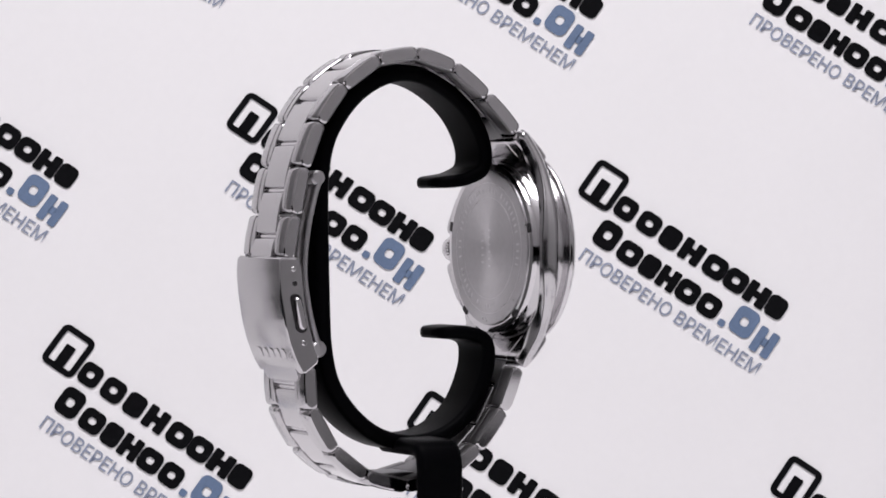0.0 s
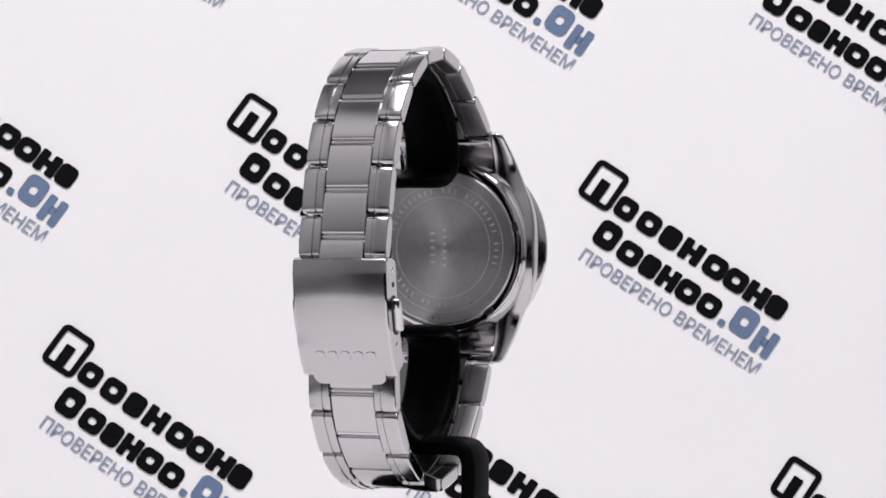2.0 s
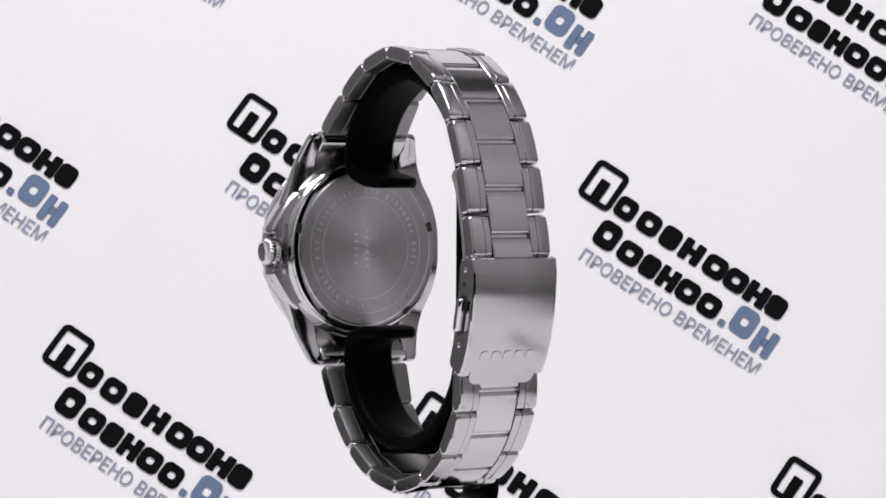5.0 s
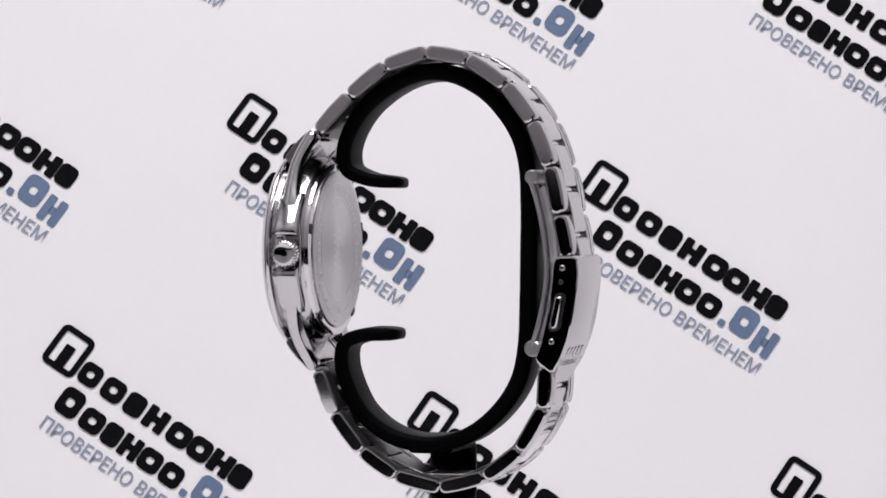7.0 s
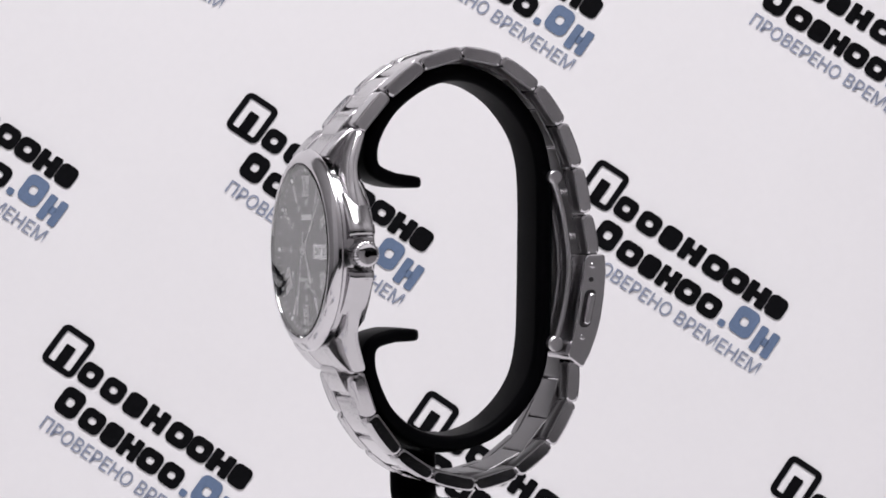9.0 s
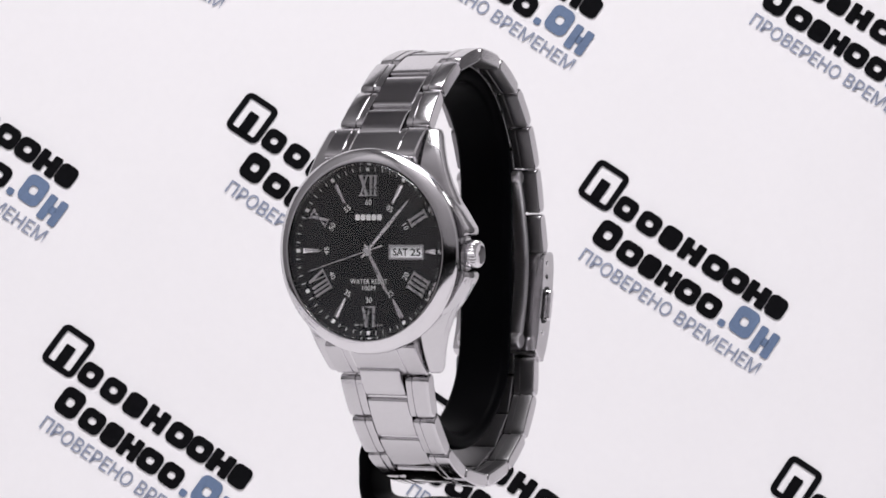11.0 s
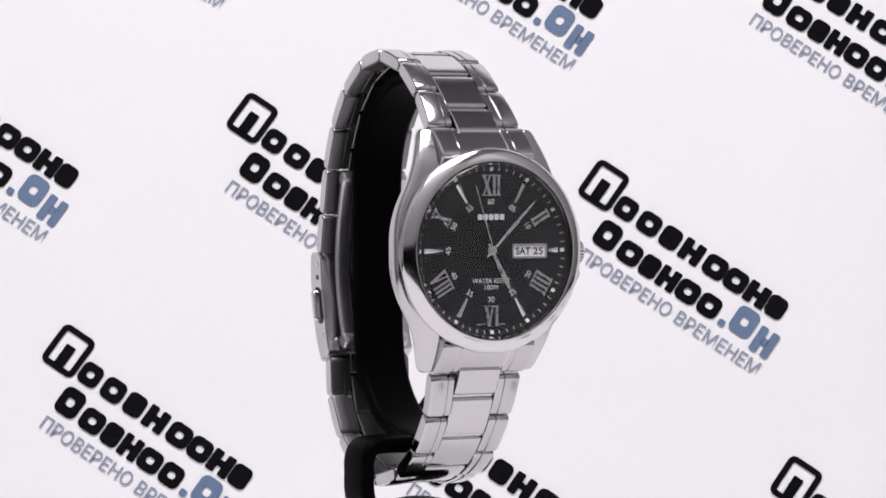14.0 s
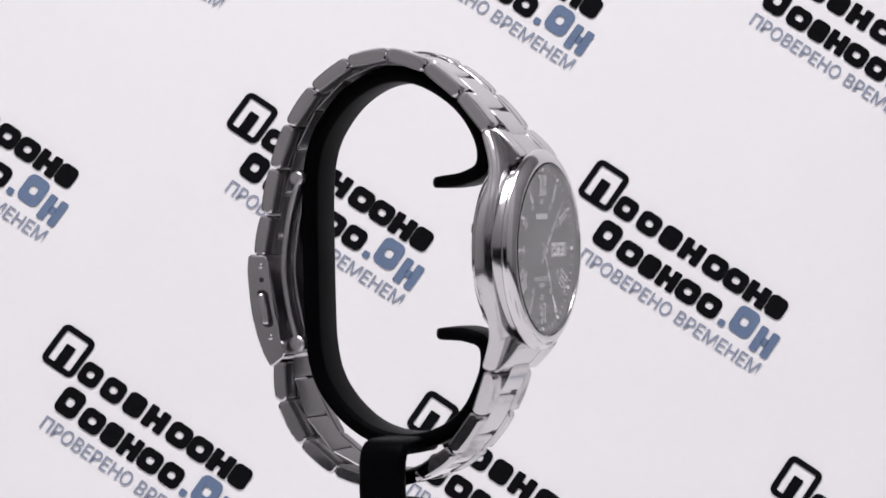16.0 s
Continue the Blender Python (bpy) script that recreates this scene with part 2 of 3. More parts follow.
def setting():
    sheet = paper_sweep()
    top, low, front, back = 990, FLOOR - 3, -560, 450
    # Added panels: lighter ones forward of half, to brighten reflections at the sides.
    half = -170
    wall("reflection_panel_left", [(-600, half, low), (-600, back, low), (-600, back, top), (-600, half, top)], PANEL_DARK, "unseen dark grey side panel added for reflections in the steel")
    wall("reflection_panel_left_front", [(-600, front, low), (-600, half, low), (-600, half, top), (-600, front, top)], PANEL_LIGHT, "unseen lighter grey side panel added for reflections in the steel")
    wall("reflection_panel_right", [(610, back, low), (610, half, low), (610, half, top), (610, back, top)], PANEL_DARK, "unseen dark grey side panel added for reflections in the steel")
    wall("reflection_panel_right_front", [(610, half, low), (610, front, low), (610, front, top), (610, half, top)], PANEL_LIGHT, "unseen lighter grey side panel added for reflections in the steel")
    wall("reflection_panel_back", [(620, back + 4, low), (-620, back + 4, low), (-620, back + 4, top), (620, back + 4, top)], PANEL_DARK, "unseen dark grey back panel added for reflections in the steel")
    wall("reflection_panel_top", [(-620, front, top + 4), (620, front, top + 4), (620, back, top + 4), (-620, back, top + 4)], PANEL_DARK, "unseen dark grey top panel added for reflections in the steel")
    for nm, x0, x1, z0, z1, m in (("reflection_panel_front_left", -612, -545, low, top, PANEL_LIGHT), ("reflection_panel_front_right", 555, 612, low, top, PANEL_LIGHT), ("reflection_panel_front_top", -545, 555, 25, top, PANEL_MID)):
        wall(nm, [(x0, front - 4, z0), (x1, front - 4, z0), (x1, front - 4, z1), (x0, front - 4, z1)], m, "unseen front panel round an opening, added for reflections in the steel")
    f = -760
    wall("table", [(-700, -700, FLOOR - 4), (-700, 600, FLOOR - 4), (700, 600, FLOOR - 4), (700, -700, FLOOR - 4)], ROOM, "dark table under the paper")
    wall("floor", [(-2000, -2400, f), (-2000, 2000, f), (2000, 2000, f), (2000, -2400, f)], ROOM, "dark room floor")
    wall("ceiling", [(-2000, -2400, 1800), (2000, -2400, 1800), (2000, 2000, 1800), (-2000, 2000, 1800)], ROOM, "dark room ceiling")
    wall("wall_front", [(-2000, -2400, f), (2000, -2400, f), (2000, -2400, 1800), (-2000, -2400, 1800)], ROOM, "dark room wall behind the camera")
    wall("wall_back", [(2000, 2000, f), (-2000, 2000, f), (-2000, 2000, 1800), (2000, 2000, 1800)], ROOM, "dark room wall")
    wall("wall_left", [(-2000, 2000, f), (-2000, -2400, f), (-2000, -2400, 1800), (-2000, 2000, 1800)], ROOM, "dark room wall")
    wall("wall_right", [(2000, -2400, f), (2000, 2000, f), (2000, 2000, 1800), (2000, -2400, 1800)], ROOM, "dark room wall")
    return sheet


# ---- the display stand ----
def smooth_path(pts, step=6):
    """Catmull-Rom through tuples of numbers."""
    out = []
    for i in range(len(pts) - 1):
        p0, p1, p2, p3 = (np.array(pts[max(0, min(len(pts) - 1, i + k))], float) for k in (-1, 0, 1, 2))
        for k in range(step):
            t = k / step
            out.append(0.5 * (2 * p1 + (p2 - p0) * t + (2 * p0 - 5 * p1 + 4 * p2 - p3) * t * t + (3 * p1 - p0 - 3 * p2 + p3) * t ** 3))
    out.append(np.array(pts[-1], float))
    return out


def ribbon(bm, path, wide, lie):
    """Sweep a rounded section (wide across, path[2] thick) along a path in a plane; lie(a, b, c) puts it: a, b in the plane, c across."""
    rings = []
    for i, p in enumerate(path):
        q0, q1 = path[max(0, i - 1)], path[min(len(path) - 1, i + 1)]
        d = np.array(q1[:2]) - np.array(q0[:2])
        d /= np.linalg.norm(d) or 1
        nrm = np.array((-d[1], d[0]))
        th, w = p[2], wide * (p[3] if len(p) > 3 else 1)
        rings.append([lie(p[0] + nrm[0] * h, p[1] + nrm[1] * h, c) for c, h in rounded(w, th, min(w, th) * 0.44, 4)])
    stack(bm, rings)


def display_stand():
    root = tagged(new("display_stand"), "glossy black plastic C-shaped watch stand on a turning base", "watch stand")
    # side outline of the open loop: y, z, thickness, share of the width
    loop = [(-2.2, 13.7, 1.0, 0.3), (-2.6, 13.7, 1.9, 0.55), (-3.6, 13.75, 2.5, 0.8), (-5.5, 13.9, 2.8, 0.95), (-7.5, 14.1, 2.9, 1), (-10, 14.6, 3.0, 1), (-13.5, 16.3, 3.3, 1), (-14.4, 19.5, 3.4, 1), (-13.4, 23.6, 3.5, 1), (-10.6, 28.2, 3.6, 1), (-6.6, 31.9, 3.7, 1),
            (-1.2, 35.0, 3.8, 1), (4.5, 36.2, 3.8, 1), (10.5, 35.0, 3.8, 1), (16.8, 31.0, 3.8, 1), (21.9, 24.4, 3.8, 1), (24.1, 17.5, 3.8, 1), (24.6, 9, 3.9, 1), (24.5, 0, 3.9, 1), (24.3, -11, 3.9, 1),
            (23.8, -20, 3.8, 1), (22.0, -27.2, 3.8, 1), (17.6, -33.4, 3.7, 1), (11.3, -38.0, 3.6, 1), (3.5, -39.8, 3.6, 1), (-4.5, -38.2, 3.6, 1), (-10.8, -33.4, 3.5, 1), (-14.3, -26.4, 3.4, 1), (-15.0, -21.4, 3.3, 1), (-13.7, -18.7, 3.2, 1), (-10, -17.5, 3.1, 1), (-8, -17.35, 3.0, 1), (-6.2, -17.35, 2.9, 0.97), (-4.5, -17.4, 2.7, 0.85), (-3.4, -17.4, 2.1, 0.6), (-2.9, -17.4, 1.0, 0.3)]
    bm = bmesh.new()
    ribbon(bm, smooth_path([(y, z, 0.92 * t, w) for y, z, t, w in loop]), 11.6, lambda a, b, c: (c + 2.96 - 0.031 * a, a + 0.05 * c, b))
    part("loop", bm, BLACK_PLASTIC, root)
    arm = [(4, -40.2, 3.4), (-4, -40.2, 3.4), (-9.6, -40.2, 3.3), (-12.0, -41.0, 3.2), (-13.0, -43.4, 3.0), (-13.0, -46, 3.0), (-13.0, -49.4, 3.0), (-12.2, -52.2, 3.0), (-9.6, -53.5, 3.0), (-4, -53.7, 3.0), (2, -53.7, 3.0)]
    bm = bmesh.new()
    ribbon(bm, smooth_path(arm, 5), 10.0, lambda a, b, c: (a, c + 3.0, b))
    part("arm", bm, BLACK_PLASTIC, root)
    bm = bmesh.new()
    prof = [(0.05, -51.5), (3, -51.7), (6, -52.3), (8, -53.0), (8.6, -55), (8.6, FLOOR + 2.5), (9.4, FLOOR + 1), (9.2, FLOOR)]
    rings = [[(1.5 + r * math.cos(2 * math.pi * k / 64), 4.5 + r * math.sin(2 * math.pi * k / 64), z) for k in range(64)] for r, z in prof]
    stack(bm, rings)
    part("base", bm, BLACK_PLASTIC, root)
    return root


# ---- the watch ----
WX = 2.35                      # the dial's centre beside the turning axis


BAND_X = 2.2


# outer face of the bracelet at the joints of its links, (y, z), from the upper lugs over the top to the clasp, and from the clasp to the lower lugs
UPPER = [(-19.2, 24.8), (-12.5, 32.3), (-4.7, 38.4), (4.5, 41.2), (13.7, 39.6), (21.9, 34.0), (27.6, 26.3), (31.2, 17.1), (33.2, 7.4), (34.9, -1.4)]
LOWER = [(30.3, -23.2), (29.8, -32.0), (24.6, -40.9), (17.0, -46.7), (7.2, -49.2), (-2.7, -46.9), (-10.3, -41.8), (-16.3, -33.9), (-19.6, -24.9)]
UPPER_HALF = [10.35, 9.55, 9.4, 9.4, 9.4, 9.4, 9.4, 9.4, 9.4, 9.4]
LOWER_HALF = [9.4, 9.4, 9.4, 9.4, 9.4, 9.4, 9.4, 9.55, 10.2]
THICK = 2.75


def bar_rings(a, b, sections, thick=THICK, gap=0.2, corner=0.95, raise_=0.3, taper=None, crown=0.34):
    """Rings of a link from joint a to joint b (outer face). sections: (x, inset). taper: half widths at a and b over the nominal one."""
    A, B = Vector((0, *a)), Vector((0, *b))
    t = (B - A).normalized()
    n = Vector((0, -t.z, t.y))
    L = (B - A).length - 2 * gap
    mid = (A + B) / 2
    rings = []
    for x, ins in sections:
        ring = []
        for s, h in rounded(L - 2 * ins, thick - 2 * ins, corner, 4, 8):
            lift = crown * (1 - (2 * s / L) ** 2) if h > 0 else 0
            p = mid + t * s + n * (h - thick / 2 + raise_ + lift)
            k = 1.0
            if taper:
                k = taper[0] + (taper[1] - taper[0]) * (s / L + 0.5)
            ring.append((x * k + BAND_X, p.y, p.z))
        rings.append(ring)
    return rings


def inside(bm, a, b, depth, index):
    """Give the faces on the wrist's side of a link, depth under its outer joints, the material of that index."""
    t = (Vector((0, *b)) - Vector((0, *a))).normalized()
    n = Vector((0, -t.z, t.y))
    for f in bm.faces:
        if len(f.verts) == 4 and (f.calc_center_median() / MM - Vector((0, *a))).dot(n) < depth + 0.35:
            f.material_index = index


def add_link(root, a, b, wa, wb):
    half = (wa + wb) / 2
    taper = (wa / half, wb / half)
    for side in (-1, 1):
        sec = [(4.78, 0.22), (4.95, 0.08), (6.15, 0.08), (6.28, 0.26), (6.42, 0.26), (6.55, 0.0), (half - 0.45, 0.0), (half - 0.12, 0.12), (half, 0.42)]
        mats = [1, 0, 1, 1, 1, 0, 1, 2]
        bm = bmesh.new()
        stack(bm, bar_rings(a, b, [(side * x, i) for x, i in sec], taper=taper), mats)
        # wrist side takes the darker steel with shade in its colour
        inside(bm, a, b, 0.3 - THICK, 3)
        part("outer_link", bm, [BRUSHED, SATIN, SIDE, SHADED_INSIDE], root)


def add_centre(root, a, b):
    bm = bmesh.new()
    sec = [(-4.66, 0.2), (-4.5, 0.0), (4.5, 0.0), (4.66, 0.2)]
    stack(bm, bar_rings(a, b, sec, gap=0.42, corner=0.55, raise_=0.46, crown=0.3))
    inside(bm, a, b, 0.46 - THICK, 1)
    part("centre_link", bm, [SATIN, SHADED_INSIDE], root)


def add_pin(root, p, n):
    """The polished rod between two centre pieces, just under the outer face."""
    bm = bmesh.new()
    c = Vector((0, *p)) - Vector((0, *n)) * 0.75
    rings = []
    for x in (-4.7, 4.7):
        rings.append([(x + BAND_X, c.y + 0.62 * math.cos(2 * math.pi * k / 12), c.z + 0.62 * math.sin(2 * math.pi * k / 12)) for k in range(12)])
    stack(bm, rings)
    part("pin", bm, POLISHED, root)


def lerp(a, b, t):
    return (a[0] + (b[0] - a[0]) * t, a[1] + (b[1] - a[1]) * t)


def bracelet(root):
    for chain, half in ((UPPER, UPPER_HALF), (LOWER, LOWER_HALF)):
        for i in range(len(chain) - 1):
            add_link(root, chain[i], chain[i + 1], half[i], half[i + 1])
        mids = [lerp(chain[i], chain[i + 1], 0.5) for i in range(len(chain) - 1)]
        for i in range(len(mids) - 1):
            # the middle piece bridges a joint: bow it out to the joint's height
            add_centre(root, mids[i], mids[i + 1])
        for i, m in enumerate(mids):
            d = Vector((chain[i + 1][0] - chain[i][0], chain[i + 1][1] - chain[i][1])).normalized()
            add_pin(root, m, (-d.y, d.x))
    add_centre(root, lerp(UPPER[0], (-24.9, 19.2), 0.32), lerp(UPPER[0], UPPER[1], 0.5))
    add_centre(root, lerp(LOWER[-2], LOWER[-1], 0.5), lerp(LOWER[-1], (-24.9, -19.2), 0.32))
    add_centre(root, lerp(UPPER[-2], UPPER[-1], 0.5), lerp(UPPER[-2], UPPER[-1], 1.3))
    add_centre(root, lerp(LOWER[0], LOWER[1], -0.3), lerp(LOWER[0], LOWER[1], 0.5))
    # end pieces between the lugs
    for a, b in (((-25.4, 18.6), UPPER[0]), (LOWER[-1], (-25.4, -18.6))):
        sec = [(-10.45, 0.3), (-10.2, 0), (-6.55, 0), (-6.42, 0.22), (-6.28, 0.22), (-6.15, 0), (-4.95, 0), (-4.8, 0.2), (4.8, 0.2), (4.95, 0), (6.15, 0), (6.28, 0.22), (6.42, 0.22), (6.55, 0), (10.2, 0), (10.45, 0.3)]
        bm = bmesh.new()
        stack(bm, bar_rings(a, b, sec, thick=3.2, gap=0.1, corner=0.8, raise_=0.25, crown=0.4), [0, 0, 1, 1, 1, 0, 1, 0, 1, 0, 1, 1, 1, 0, 0])
        part("end_link", bm, [BRUSHED, POLISHED], root)


def clasp(root):
    # side outline (y, z) of the folded cover
    out = [(31.5, -2.3), (32.1, -1.2), (36.1, -1.1), (36.4, -4.3), (36.1, -8.5), (35.3, -14), (34.1, -18.4), (32.5, -22.2), (30.9, -24.8), (27.5, -22.4), (28.7, -19), (30.1, -12), (31.1, -6)]
    out = [lerp(out[i], out[(i + k) % len(out)], 0.13) for i in range(len(out)) for k in (-1, 1)]
    cy, cz = 32.5, -12.0

    def ring(x, ins):
        r = []
        for y, z in out:
            d = math.hypot(y - cy, z - cz)
            r.append((x + BAND_X, y - (y - cy) / d * ins, z - (z - cz) / d * ins))
        return r
    bm = bmesh.new()
    stack(bm, [ring(x, i) for x, i in ((-10.1, 0.45), (-9.95, 0.12), (-9.6, 0), (9.6, 0), (9.95, 0.12), (10.1, 0.45))], [1, 1, 0, 1, 1])
    cover = part("clasp", bm, [BRUSHED, SIDE], root, "brushed steel folding clasp cover")
    # foot tab of the cover
    bm = bmesh.new()
    stack(bm, [[(x + BAND_X, y, z) for y, z in ((30.9, -23.6), (31.95, -22.9), (30.75 + 0.36 * c, -26.2 + c), (30.1 + 0.36 * c, -26.0 + c))] for x, c in ((-7.8, 1.6), (-7.65, 0.9), (-7.2, 0.4), (-6.6, 0.1), (-5.9, 0), (5.9, 0), (6.6, 0.1), (7.2, 0.4), (7.65, 0.9), (7.8, 1.6))])
    part("foot_tab", bm, BRUSHED, cover)
    # raised maker's bar
    bm = bmesh.new()
    for k in range(5):
        x = -5.5 + 2.75 * k + BAND_X
        stack(bm, [[(x + p * (1 - e), 33.17 + 0.421 * q + d, -20.6 + q * (1 - e)) for p, q in rounded(2.0, 2.0, 0.6, 3)] for d, e in ((-0.4, 0), (0.1, 0), (0.16, 0.12))])
    part("raised_mark", bm, BRUSHED, cover, "raised plain blocks in the steel")
    for side in (-1, 1):
        x0 = side * 10.0 + BAND_X
        # push button over a raised dark plate that paints the slot's shade
        bm = bmesh.new()
        stack(bm, [[(x0 + side * d, 32.1 + p + 0.20 * q, -12.4 + q) for p, q in rounded(2.5, 7.8, 1.1, 4)] for d in (-0.5, 0.22)])
        part("slot_shade", bm, RECESS_SHADE, cover)
        bm = bmesh.new()
        o = rounded(1.5, 6.6, 0.7, 4)
        rings = []
        for dx, ins in ((-0.4, 0), (1.0, 0.0), (1.35, 0.12), (1.55, 0.35)):
            rings.append([(x0 + side * dx, 32.1 + p * (1 - ins) + 0.20 * q, -12.4 + q * (1 - ins * 0.3)) for p, q in o])
        stack(bm, rings)
        part("push_button", bm, POLISHED, cover)
        # the pin hole is a raised dark disc painting the shade inside it
        for nm, y, z, r, m, dx in (("rivet", 33.2, -3.5, 0.55, POLISHED, 0.3), ("pin_hole_shade", 32.9, -6.4, 0.55, RECESS_SHADE, 0.25), ("rivet", 30.9, -18.3, 0.55, POLISHED, 0.3)):
            bm = bmesh.new()
            stack(bm, [[(x0 + side * d, y + r * q * math.cos(2 * math.pi * k / 16), z + r * q * math.sin(2 * math.pi * k / 16)) for k in range(16)] for d, q in ((-0.3, 1), (dx * 0.6, 1), (dx, 0.7))])
            part(nm, bm, m, cover)
    # folding blades within
    blade = [(25.6, 14.6, 1.2), (26.6, 12, 1.2), (27.9, 7, 1.2), (28.9, 1, 1.2), (29.2, -5, 1.2), (28.4, -11, 1.2), (27.2, -16, 1.2), (26.0, -19.6, 1.2)]
    for lo, hi, mat in ((-7.6, -4.4, INNER_STEEL), (4.4, 7.6, INNER_STEEL), (-4.0, 4.0, INNER_STEEL)):
        bm = bmesh.new()
        dy = 0.0 if abs(lo + hi) > 1 else -0.7
        ribbon(bm, smooth_path(blade, 4), hi - lo, lambda a, b, c: (c + (lo + hi) / 2 + BAND_X, a + dy, b))
        part("blade", bm, mat, cover)
    for y, z, r in ((26.2, 14.7, 1.5), (26.2, -19.8, 1.7)):
        bm = bmesh.new()
        stack(bm, [[(x + BAND_X, y + q * math.cos(2 * math.pi * k / 20), z + q * math.sin(2 * math.pi * k / 20)) for k in range(20)] for x, q in ((-7.5, r * 0.8), (-7.2, r), (7.2, r), (7.5, r * 0.8))])
        part("hinge", bm, INNER_STEEL, cover)


def watch_case(root):
    bm = bmesh.new()
    # round middle
    lathe(bm, [(16.5, -17.9), (17.6, -18.0), (18.2, -18.6), (18.9, -19.6), (19.3, -21.0), (19.45, -23.0), (19.3, -24.6), (18.9, -25.3), (17.6, -25.3), (17.6, -24.0)], 128, mats=[1, 1, 0, 0, 0, 0, 0, 0, 0], cap1=False)
    ob = part("case", bm, [CASE, POLISHED], root, "polished steel watch case with four lugs")
    ob.location.x = WX * MM
    # four lugs: z, outer x, front y, back y
    rows = [(-0.5, 19.75, -24.9, -18.9), (3, 19.75, -24.85, -18.95), (6.0, 19.5, -24.8, -19.3), (9, 18.8, -24.7, -19.75), (11, 18.05, -24.6, -20.15), (13.3, 16.95, -24.3, -20.5), (16, 15.9, -23.85, -20.5),
            (18, 15.2, -23.3, -20.15), (20, 14.5, -22.5, -19.4), (21.7, 13.9, -21.6, -18.7), (22.9, 13.5, -20.9, -18.2), (23.7, 13.1, -20.4, -18.0), (24.1, 12.7, -20.1, -18.1), (24.3, 12.2, -19.8, -18.4)]
    rows = [tuple(r) for r in smooth_path(rows, 2)]
    for sx in (-1, 1):
        for sz in (-1, 1):
            rings = []
            for z, xo, yf, yb in rows:
                xi = 10.6 if z < 24.2 else 10.75
                w = xo - xi
                # outer front edge rounded, the others eased
                c = min(1.25, w * 0.42)
                ring = [(xi + 0.25, yf)] + [(xo - c + c * math.sin(u), yf + c * (1 - math.cos(u))) for u in (0, 0.35, 0.7, 1.05, 1.35, 1.57)]
                ring += [(xo, yb - 0.5), (xo - 0.15, yb - 0.15), (xo - 0.5, yb), (xi + 0.3, yb), (xi, yb - 0.3), (xi, yf + 0.3)]
                lean = [0.2 * (x - xi) if y < (yf + yb) / 2 else 0 for x, y in ring]
                rings.append([(sx * x, y + d, sz * z) for (x, y), d in zip(ring, lean)])
            bm = bmesh.new()
            stack(bm, rings)
            part("lug", bm, CASE, ob)
    # crown shoulders
    for s in (-1, 1):
        pts = [(16, 12.2), (18.0, 10.6), (19.5, 8.5), (20.8, 6.5), (21.65, 5.1), (21.8, 4.5), (21.6, 3.8), (20.6, 3.25), (16, 3.1)]
        rings = []
        for y, ins in ((-24.2, 0.7), (-23.5, 0.12), (-23.1, 0), (-19.9, 0), (-19.5, 0.15), (-19.2, 0.5)):
            rings.append([(x - ins, y, s * max(z - ins * 0.4, 3.0) - 0.4) for x, z in pts])
        bm = bmesh.new()
        stack(bm, rings)
        part("crown_shoulder", bm, CASE, ob)
    bm = bmesh.new()
    lathe(bm, [(19.0, -24.9), (20.2, -25.15), (20.45, -25.4), (20.5, -25.65), (20.4, -26.0), (20.1, -26.35), (19.3, -26.95), (18.5, -27.35), (17.95, -27.5), (17.75, -27.48), (17.6, -27.3), (17.5, -26.2)], 160, cap0=False, cap1=False)
    bz = part("bezel", bm, BEZEL, root, "satin steel bezel")
    bz.location.x = WX * MM
    # back
    bm = bmesh.new()
    lathe(bm, [(18.0, -19.4), (18.05, -18.3), (17.7, -17.75), (16.6, -17.55), (16.2, -17.6)], 128, cap0=False, cap1=False)
    ring_back = part("back_ring", bm, POLISHED, root, "polished screw ring round the case back")
    ring_back.location.x = WX * MM
    for a in (95, 15, -52, 232, 165):
        # a raised dark block paints the shade in each notch
        bm = bmesh.new()
        ca, sa = math.cos(radians(a)), math.sin(radians(a))
        stack(bm, [[((16.9 + p) * ca - q * sa, y, (16.9 + p) * sa + q * ca) for p, q in rounded(1.1, 2.0, 0.25, 2)] for y in (-17.7, -17.42)])
        part("notch_shade", bm, RECESS_SHADE, ring_back)
    bm = bmesh.new()
    lathe(bm, [(16.25, -17.8), (16.25, -17.45), (16.0, -17.3)], 128, cap0=False)
    back = part("case_back", bm, SUNRAY, root, "circular-brushed steel case back with engraving")
    back.location.x = WX * MM
    bm = bmesh.new()
    for r in (13.7, 10.7):
        lathe(bm, [(r - 0.07, -17.29), (r - 0.07, -17.26), (r + 0.07, -17.26), (r + 0.07, -17.29)], 96, cap0=False, cap1=False)
    part("engraved_ring", bm, ENGRAVED, back)
    rnd = random.Random(4)
    bm = bmesh.new()
    a = 0.0
    while a < 352:
        w = rnd.choice((0.5, 0.8, 1.0, 1.0, 1.2))
        if rnd.random() > 0.16 and not 205 < a < 262:
            ca, sa = math.cos(radians(a)), math.sin(radians(a))
            stack(bm, [[((12.2 + p) * ca - q * sa, y, (12.2 + p) * sa + q * ca) for p, q in rounded(1.1, w * 0.4, 0.1, 1)] for y in (-17.29, -17.262)])
        a += 5.6 + w
    for row, n, h in ((2.4, 5, 1.7), (-0.4, 6, 1.0)):
        for k in range(n):
            z = (k - (n - 1) / 2) * 1.5
            stack(bm, [[(row + p, y, z + q) for p, q in rounded(h * 0.7, 0.45, 0.12, 1)] for y in (-17.29, -17.262)])
    part("engraving", bm, ENGRAVED, back, "plain engraved marks in rings and rows")
    # crown
    bm = bmesh.new()
    n = 22
    rings = []
